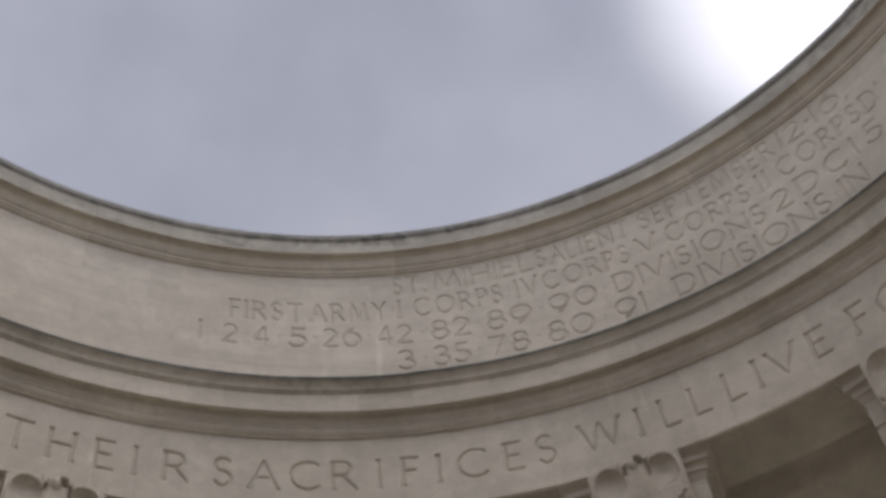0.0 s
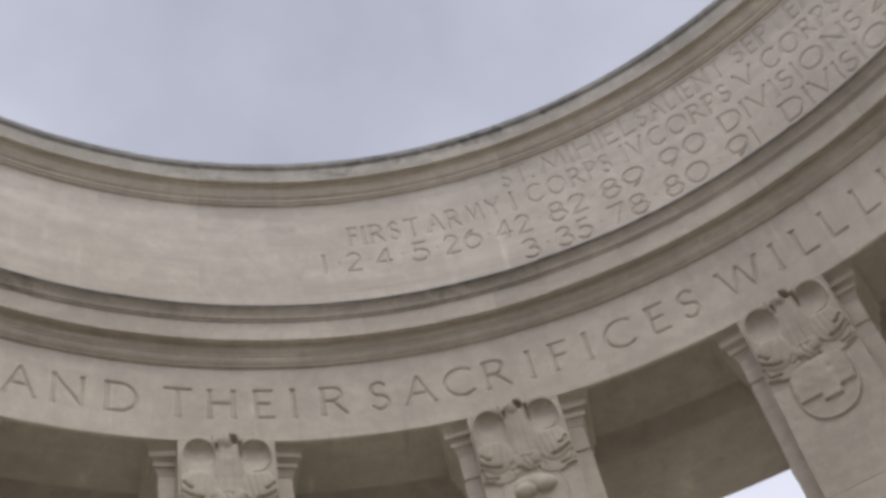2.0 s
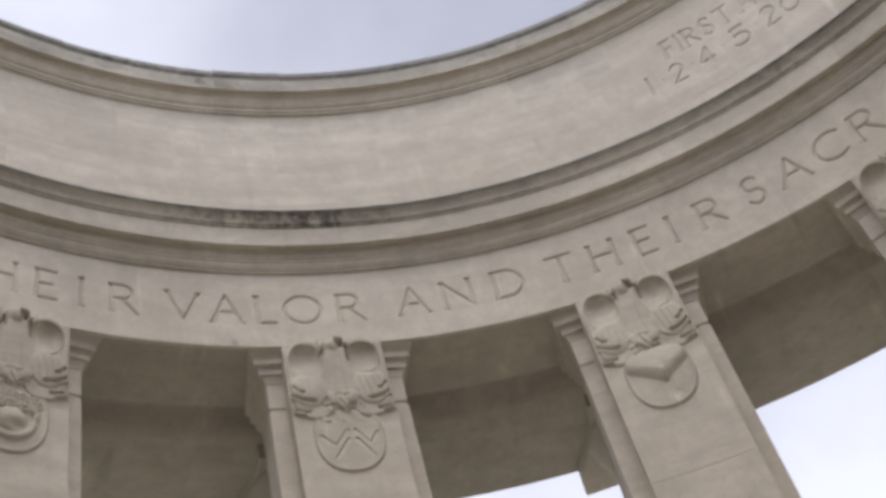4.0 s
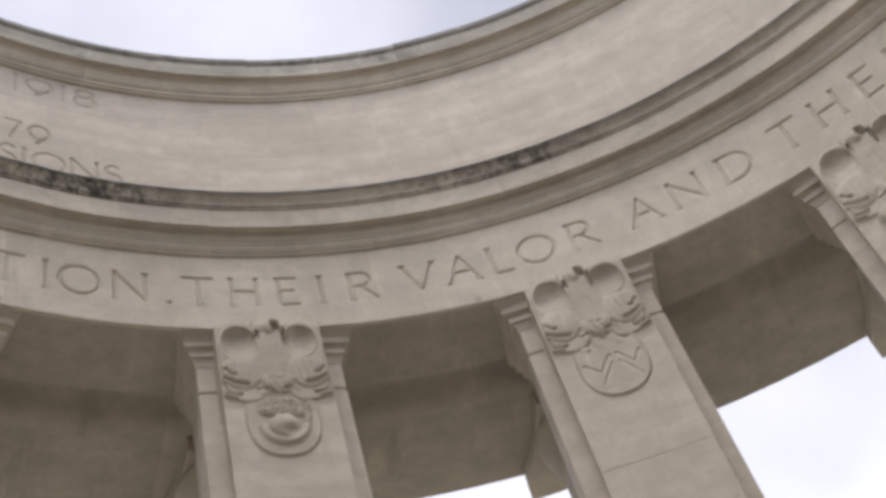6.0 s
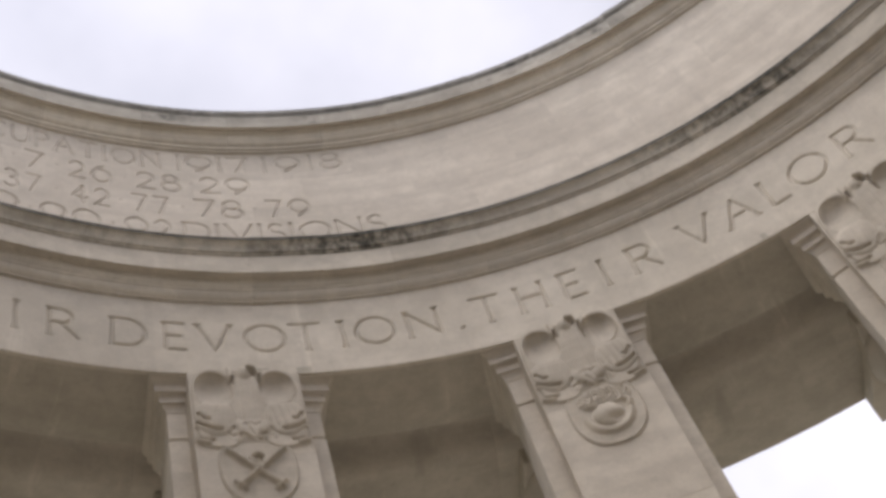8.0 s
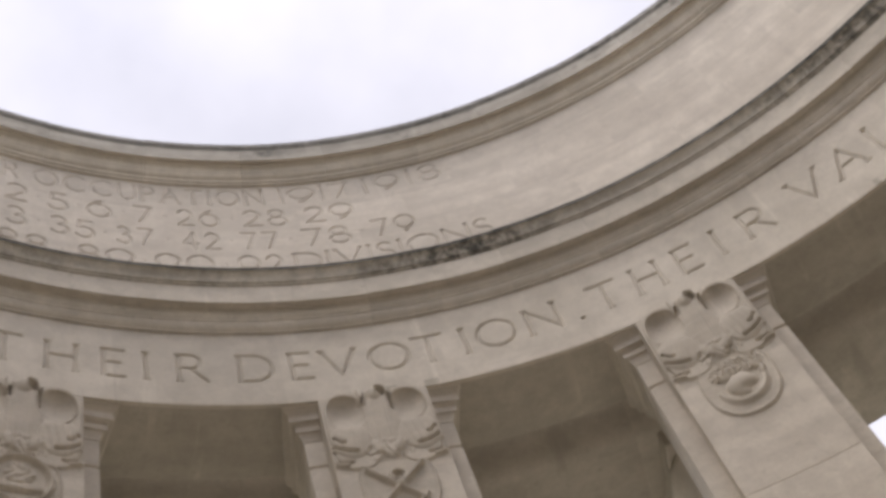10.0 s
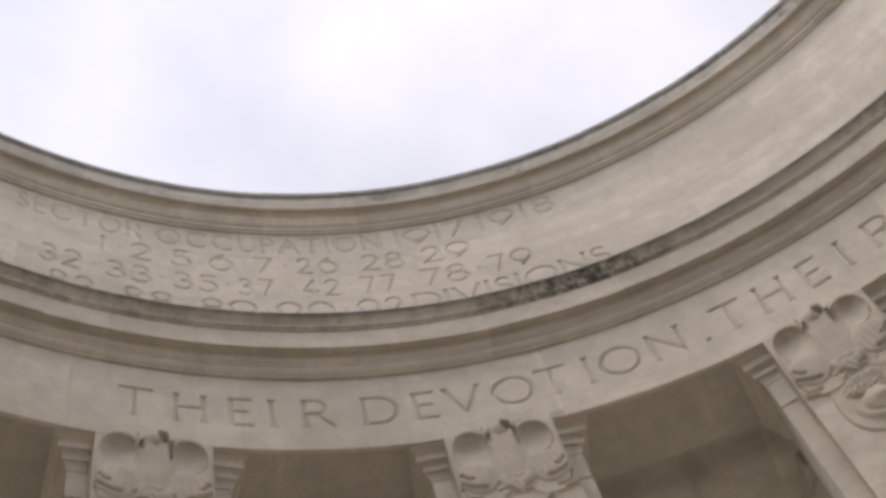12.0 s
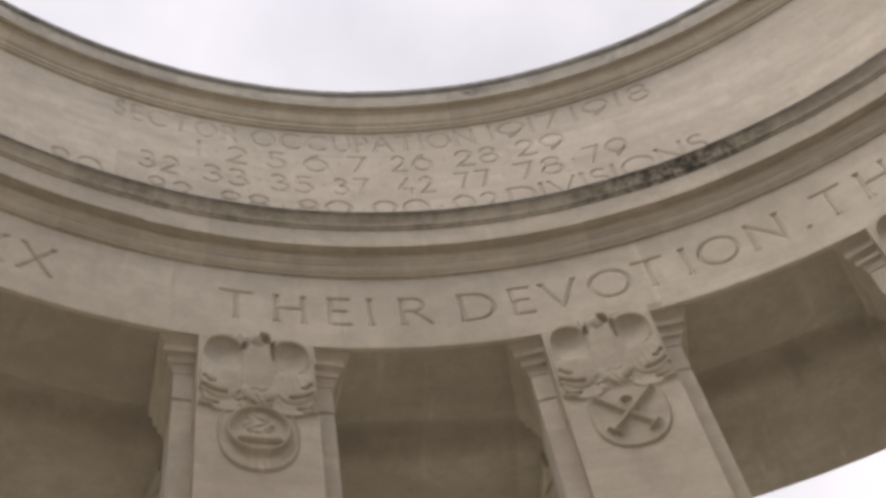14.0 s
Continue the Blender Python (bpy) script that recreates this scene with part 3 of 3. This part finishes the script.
def capital_ring(half, front, back, z):
    """A capital wraps the sides of the pier and leaves room for the carved panel."""
    w, y = PANEL - 0.004, Y_STRIP + 0.02
    return [(-half, front, z), (-w, front, z), (-w, y, z), (w, y, z), (w, front, z), (half, front, z), (half, back, z), (-half, back, z)]


def soft_max(a, b, k=0.012):
    """The higher of two reliefs, with an eased crease where the second stands out at all."""
    h = np.clip(0.5 + 0.5 * (a - b) / k, 0, 1)
    return np.where(b > 0, np.maximum(a, b) + k * h * (1 - h) * np.clip(b / 0.012, 0, 1), a)


def mound(U, V, cu, cv, ru, rv, height, turn=0.0):
    c, s = math.cos(turn), math.sin(turn)
    a = ((U - cu) * c + (V - cv) * s) / ru
    b = (-(U - cu) * s + (V - cv) * c) / rv
    return height * np.sqrt(np.clip(1 - a * a - b * b, 0, 1))


def seg_dist(U, V, x0, y0, x1, y1):
    vx, vy = x1 - x0, y1 - y0
    t = np.clip(((U - x0) * vx + (V - y0) * vy) / (vx * vx + vy * vy), 0, 1)
    return np.hypot(U - x0 - t * vx, V - y0 - t * vy)


def bar(U, V, line, half, height):
    d = np.full(U.shape, 9.0)
    for (x0, y0), (x1, y1) in zip(line[:-1], line[1:]):
        d = np.minimum(d, seg_dist(U, V, x0, y0, x1, y1))
    return height * np.clip(1.4 - 1.4 * d / half, 0, 1)


E_BOTTOM, E_TOP = up(1.054), up(1.2035)


def dished(U, V, cu, cv, ru, rv, power=2.0):
    """1 in the middle of an oval, 0 at its rim."""
    return np.clip(1 - np.abs((U - cu) / ru) ** power - np.abs((V - cv) / rv) ** power, 0, 1)


def eagle_field(U, Zg):
    """Heraldic eagle: raised wings scooped out under their arched tops, head turned aside, rolled feather tips, soft worn legs."""
    V = 0.30 - (0.30 - (Zg - up(1.132))) / 1.14
    A = np.abs(U)
    above = Zg > Z_FRIEZE - 0.004
    # each wing: an arched slab, flush with the pier at its outer rim
    rim = np.clip(dished(A, V, 0.172, 0.030, 0.140, 0.300, 3.0) / 0.12, 0, 1) ** 0.6
    h = np.where(rim > 0, rim * 0.016, np.where(above, -0.02, 0.0))
    # the scoop: an oval hollow, deepest under the arched top and running out towards its foot
    hollow = dished(A, V, 0.184, 0.162, 0.108, 0.140, 2.2)
    fade = np.clip((V - 0.015) / 0.24, 0, 1)
    h = h - 0.078 * np.clip(hollow, 0, 1) ** 0.55 * (0.25 + 0.75 * fade) * np.clip(hollow / 0.06, 0, 1)
    # lower half swells, with faint plumes and a crease between the two
    lower = dished(A, V, 0.195, -0.060, 0.115, 0.130)
    h = h + np.sqrt(lower) * 0.026
    plumes = np.clip(dished(A, V, 0.18, -0.06, 0.10, 0.095) * 3, 0, 1)
    h = h + 0.0015 * np.sin(U * 150 + V * 25) * plumes * (U > 0) + 0.0012 * np.sin(U * 130 - V * 20) * plumes * (U < 0)
    h = h - groove(U, V, [(0.17, 0.068, 0.22, 0.074), (0.22, 0.074, 0.262, 0.098), (0.262, 0.098, 0.284, 0.135)], 0.013, 0.016)
    h = h - groove(U, V, [(-0.15, 0.045, -0.21, 0.030), (-0.21, 0.030, -0.270, 0.052)], 0.012, 0.008)
    # rolled feather tips: three slits, one under the other, at the foot of each wing
    for sx in (-1, 1):
        for cv, x0, x1, lift, deep in ((-0.085, 0.238, 0.290, 0.045, 0.030), (-0.150, 0.175, 0.302, 0.050, 0.034), (-0.215, 0.215, 0.302, 0.014, 0.028)):
            line = [(x0 + (x1 - x0) * q / 6, cv + lift * (q / 6) ** 2.2) for q in range(7)]
            h = h - groove(U, V, [(sx * p[0], p[1], sx * q[0], q[1]) for p, q in zip(line[:-1], line[1:])], 0.014, deep)
            roll = [(x, y - 0.020) for x, y in line[2:]]
            h = soft_max(h, bar(U, V, [(sx * x, y) for x, y in roll], 0.017, 0.026), 0.006)
    # broad worn breast and neck
    h = soft_max(h, mound(U, V, 0.008, 0.020, 0.095, 0.240, 0.030), 0.03)
    neck = np.clip(1 - ((U - 0.006) / 0.070) ** 4, 0, 1) ** 0.5 * np.clip((V - 0.02) / 0.16, 0, 1) * np.clip((0.325 - V) / 0.02, 0, 1)
    h = soft_max(h, 0.026 * neck, 0.02)
    # head turned aside, the deep cut under its beak
    h = soft_max(h, mound(U, V, 0.000, 0.275, 0.046, 0.055, 0.056))
    h = soft_max(h, bar(U, V, [(0.020, 0.322), (0.062, 0.314), (0.076, 0.285)], 0.015, 0.054), 0.006)
    h = h - np.exp(-((U - 0.040) ** 2 / 0.00045 + (V - 0.288) ** 2 / 0.00026)) * 0.066
    # inner ends of the wings beside the neck
    h = h - 0.044 * np.exp(-((U + 0.066) / 0.011) ** 2) * np.clip((V - 0.19) / 0.05, 0, 1) * (V < 0.315)
    h = h - 0.044 * np.exp(-((U - 0.088) / 0.010) ** 2) * np.clip((V - 0.16) / 0.06, 0, 1) * (V < 0.300)
    h = soft_max(h, bar(U, V, [(-0.092, 0.318), (-0.088, 0.235)], 0.012, 0.034), 0.006)
    # legs and the broken, worn feathers over the shield
    rough = np.clip(dished(U, V, 0.0, -0.165, 0.155, 0.085) * 3, 0, 1)
    h = h + rough * (0.004 + 0.0060 * np.sin(V * 73 + 3 * np.sin(U * 41)) * np.sin(U * 63 + 2 * np.sin(V * 39 + 1)))
    for sx in (-1, 1):
        h = soft_max(h, mound(U, V, sx * 0.062, -0.135, 0.030, 0.065, 0.034, -sx * 0.35), 0.016)
        h = h - groove(U, V, [(sx * 0.035, -0.185, sx * 0.075, -0.176), (sx * 0.075, -0.176, sx * 0.110, -0.186)], 0.012, 0.012)
    h = h - 0.010 * np.exp(-(U / 0.06) ** 2 - ((V + 0.215) / 0.022) ** 2)
    keep = np.clip(np.minimum(PANEL - A, Zg - E_BOTTOM) / 0.008, 0, 1)
    return h * keep


SH_C, SH_W, SH_H = up(1.030), 0.214, 0.268


def shield_field(kind):
    def field(U, Zg):
        V = Zg - SH_C
        q = np.where(V > 0, (np.abs(U) / SH_W) ** 3 + (np.clip(V, 0, 1) / 0.225) ** 4, (np.abs(U) / SH_W) ** 2.3 + (np.clip(-V, 0, 1) / SH_H) ** 2.3)
        h = np.where(q < 1, 0.017 * np.clip((1 - q) / 0.14, 0, 1), -0.03)
        h = h - 0.009 * np.clip((0.84 - q) / 0.06, 0, 1)
        on = q < 0.78
        e = np.zeros(U.shape)
        if kind == 0:        # round medal: ship over a bar
            d = np.hypot(U, (V - 0.032) / 1.06)
            e = 0.034 * np.clip(1.3 - np.abs(d - 0.158) / 0.016, 0, 1)
            e = np.where(d < 0.150, np.maximum(e, -0.012), e)
            hull = np.clip(1.3 - np.maximum(np.abs(U) / 0.115, np.abs(V + 0.030) / 0.018), 0, 1)
            e = np.maximum(e, 0.024 * np.clip(hull * 3, 0, 1))
            e = e - groove(U, V, [(-0.105, -0.052, 0.105, -0.052)], 0.012, 0.020)
            sails = np.clip(dished(U, V, 0.0, 0.085, 0.085, 0.085) * 4, 0, 1)
            e = e + sails * (0.014 + 0.010 * np.sin(U * 85 + 2 * np.sin(V * 50)) * np.sin(V * 60 + 1.3))
            e = np.where(d < 0.178, e, -0.004)
        elif kind == 1:      # crossed cannon and a ball
            e = bar(U, V, [(-0.155, 0.135), (0.110, -0.135)], 0.019, 0.034)
            e = np.maximum(e, bar(U, V, [(0.150, 0.145), (-0.115, -0.135)], 0.019, 0.038))
            e = np.maximum(e, bar(U, V, [(-0.135, -0.105), (-0.085, -0.155)], 0.016, 0.030))
            e = np.maximum(e, bar(U, V, [(0.080, -0.155), (0.130, -0.100)], 0.016, 0.030))
            d = np.hypot(U, V - 0.062)
            e = np.maximum(e, 0.036 * np.clip(1.4 - np.abs(d - 0.040) / 0.013, 0, 1))
            e = np.maximum(e, mound(U, V, 0.0, -0.01, 0.030, 0.030, 0.045))
        elif kind == 2:      # ragged crest over a domed cap and its scroll
            crest = np.clip(dished(U, V, 0.015, 0.105, 0.165, 0.075, 2.5) * 4, 0, 1)
            ragged = np.sin(U * 88 + 3 * np.sin(V * 47)) * np.sin(V * 95 + 2 * np.sin(U * 61))
            e = crest * (0.026 + 0.016 * ragged)
            e = np.maximum(e, mound(U, V, 0.0, -0.030, 0.090, 0.080, 0.060))
            e = e - 0.040 * np.exp(-((U - 0.035) ** 2 / 0.0026 + (V + 0.078) ** 2 / 0.0007))
            d = np.hypot(U, (V + 0.03) * 1.0)
            e = np.maximum(e, 0.036 * np.clip(1.3 - np.abs(d - 0.128) / 0.022, 0, 1) * (V < -0.03))
            e = np.maximum(e, bar(U, V, [(0.10, 0.06), (0.145, 0.03), (0.135, -0.01)], 0.022, 0.040))
        elif kind == 3:      # indented band, cut in double lines, and a drilled hole
            e = np.zeros(U.shape)
            for line in ([(-0.168, 0.020), (-0.088, -0.060), (-0.006, 0.058)], [(0.040, 0.058), (0.112, -0.045), (0.130, -0.045), (0.172, 0.030)],
                         [(-0.092, -0.150), (-0.008, -0.010)], [(0.042, -0.010), (0.128, -0.150)]):
                e = e - bar(U, V, line, 0.014, 0.018)
            e = e - 0.030 * np.exp(-((U + 0.105) ** 2 + (V - 0.130) ** 2) / 0.00016)
            e = e + 0.006 * np.sin(U * 60 + V * 20) * np.clip((V - 0.12) / 0.03, 0, 1)
        elif kind == 4:      # plain bulging chief that ends in a point
            edge = -0.075 + 0.125 * (np.abs(U - 0.012) / 0.17) ** 0.9
            swell = np.sin(np.pi / 2 * np.clip((V - edge) / 0.085, 0, 1)) ** 0.9 * np.clip((0.26 - V) / 0.2, 0, 1)
            e = 0.042 * swell + 0.010 * np.exp(-((U - 0.012) / 0.016) ** 2) * np.clip((0.05 - V) / 0.05, 0, 1) * (V > edge)
            e = e - 0.010 * np.exp(-((U - 0.05) ** 2 + (V + 0.175) ** 2) / 0.0012)
        elif kind == 5:      # two-lobed cloud over a round hollow
            e = mound(U, V, -0.062, 0.070, 0.078, 0.062, 0.048)
            e = np.maximum(e, mound(U, V, 0.066, 0.090, 0.082, 0.066, 0.048))
            e = np.maximum(e, mound(U, V, 0.0, 0.125, 0.13, 0.060, 0.036))
            e = e - 0.050 * np.sqrt(dished(U, V, 0.030, -0.085, 0.062, 0.066))
        else:                # battlement across the shield
            edge = np.where(np.abs(U - 0.012) < 0.062, -0.118, -0.062)
            e = 0.018 * np.clip((V - edge) / 0.005 + 0.5, 0, 1)
            e = e + 0.0015 * np.sin(U * 55 + 1) * np.sin(V * 60) * (V > 0.0) - 0.012 * np.exp(-((U - 0.06) ** 2 + (V - 0.10) ** 2) / 0.0006)
        return h + (0.65 if kind == 2 else 1.0) * e * on
    return field


def make_pier(kind, proto=None):
    pier = new("pier")
    n_c = 8
    z_lo, z_hi = 0.0, E_BOTTOM
    for c in range(n_c):
        if proto is not None:
            continue
        z0, z1 = z_lo + (z_hi - z_lo) * c / n_c, z_lo + (z_hi - z_lo) * (c + 1) / n_c
        rings = []
        for z, i in ((z0, 0.003), (z0 + 0.004, 0.0), (z1 - 0.004, 0.0), (z1, 0.003 if c < n_c - 1 else 0.0)):
            rings.append([(x, y, z) for x, y in shaft_outline(i)])
        loft("stone", rings, M_PIER, pier)
    if proto is None:
        g = up(1.106)
        rings = [box_ring(STRIP, Y_STRIP, Y_BACK, E_BOTTOM), box_ring(STRIP, Y_STRIP, Y_BACK, g - 0.016), box_ring(STRIP - 0.012, Y_STRIP + 0.012, Y_BACK - 0.012, g - 0.008),
                 box_ring(STRIP - 0.012, Y_STRIP + 0.012, Y_BACK - 0.012, g + 0.004), box_ring(STRIP, Y_STRIP, Y_BACK, g + 0.012), box_ring(STRIP, Y_STRIP, Y_BACK, up(1.149))]
        loft("neck", rings, M_PIER, pier)
        prof = [(1.1490, 0.0, 0.0), (1.1492, 0.005, 0.005), (1.1530, 0.008, 0.008), (1.1590, 0.020, 0.018), (1.1610, 0.028, 0.026), (1.1612, 0.038, 0.036),
                (1.1690, 0.038, 0.036), (1.1692, 0.034, 0.032), (1.1720, 0.040, 0.040), (1.1735, 0.052, 0.052), (1.1737, 0.067, 0.068), (1.1822, 0.067, 0.068),
                (1.1824, 0.062, 0.064), (1.1850, 0.066, 0.072), (1.1885, 0.084, 0.094), (1.1895, 0.094, 0.106), (1.1914, 0.096, 0.108)]
        rings = [capital_ring(STRIP + o, Y_STRIP - f, Y_BACK + min(o, 0.02), up(z)) for z, o, f in prof]
        loft("capital", rings, M_PIER, pier)
        relief("eagle_relief", -PANEL, PANEL, E_BOTTOM, E_TOP, 150, 168, eagle_field, R_PANEL, 0.15, M_RELIEF, pier)
        bpy.context.view_layer.update()
    else:
        for ch_ in proto.children:
            if ch_.name.startswith("shield"):
                continue
            o = ch_.copy()
            scene.collection.objects.link(o)
            o.parent = pier
    relief("shield", -SH_W - 0.004, SH_W + 0.004, SH_C - SH_H - 0.004, SH_C + 0.238, 84, 100, shield_field(kind), R_PANEL, 0.10, M_RELIEF, pier)
    return pier


NAMES = ["a round ship medal", "crossed cannon", "a hunting horn", "an indented band", "a plain pointed chief", "a worn cloud", "a battlement"]
protos = []
for k in range(16):
    kind = k % 7
    if k < 7:
        pier = make_pier(kind, protos[0] if protos else None)
        protos.append(pier)
    else:
        pier = copy_thing(protos[kind], pose(0, 0, 0))
    pier.matrix_basis = pose(0, 0, 0, 0, 0, -22.5 * k - 90)
    tagged(pier, "limestone pier with carved eagle and shield of " + NAMES[kind], "pillar", "inner piers of the colonnade")


def lathe(name, pts, mat, parent, cx=0.0, cy=0.0, n=40):
    rings = [[(cx + r * math.cos(2 * math.pi * i / n), cy + r * math.sin(2 * math.pi * i / n), z) for i in range(n)] for r, z in pts]
    ob = loft(name, rings, mat, parent)
    ob.data.polygons.foreach_set("use_smooth", [len(p.vertices) == 4 for p in ob.data.polygons])
    return ob


R_COL = 6.34
column = new("column")
zc = up(1.118)
lathe("shaft", [(0.47, 0.12), (0.47, 1.5), (0.465, 3.0), (0.445, 5.0), (0.415, zc - 0.2), (0.41, zc - 0.03), (0.430, zc - 0.025), (0.430, zc)], M_PIER, column, 0, R_COL)
lathe("echinus", [(0.418, zc), (0.422, zc + 0.03), (0.44, zc + 0.06), (0.475, zc + 0.13), (0.505, zc + 0.19), (0.518, zc + 0.225), (0.512, up(1.1650))], M_PIER, column, 0, R_COL)


def abacus_ring(i, z):
    """Square towards the outside, narrowing towards the pier."""
    half = [(0.44 - i, 5.90 + i), (0.50 - i, 6.31), (0.637 - i, 6.68), (0.637 - i, 6.88 - i)]
    return [(-x, y, z) for x, y in half] + [(x, y, z) for x, y in half[::-1]]


loft("abacus", [abacus_ring(i, z) for z, i in ((up(1.1650), 0.008), (up(1.1650) + 0.008, 0.0), (Z_FRIEZE - 0.008, 0.0), (Z_FRIEZE - 0.001, 0.006))], M_PIER, column)
loft("plinth", [[(-0.62, R_COL - 0.62, z), (0.62, R_COL - 0.62, z), (0.62, R_COL + 0.62, z), (-0.62, R_COL + 0.62, z)] for z in (0.0, 0.12)], M_PIER, column)
tagged(column, "round limestone column with plain cushion capital and square abacus", "column", "outer columns of the colonnade")
column.matrix_basis = pose(0, 0, 0, 0, 0, -90)
for k in range(1, 16):
    copy_thing(column, pose(0, 0, 0, 0, 0, -22.5 * k - 90))
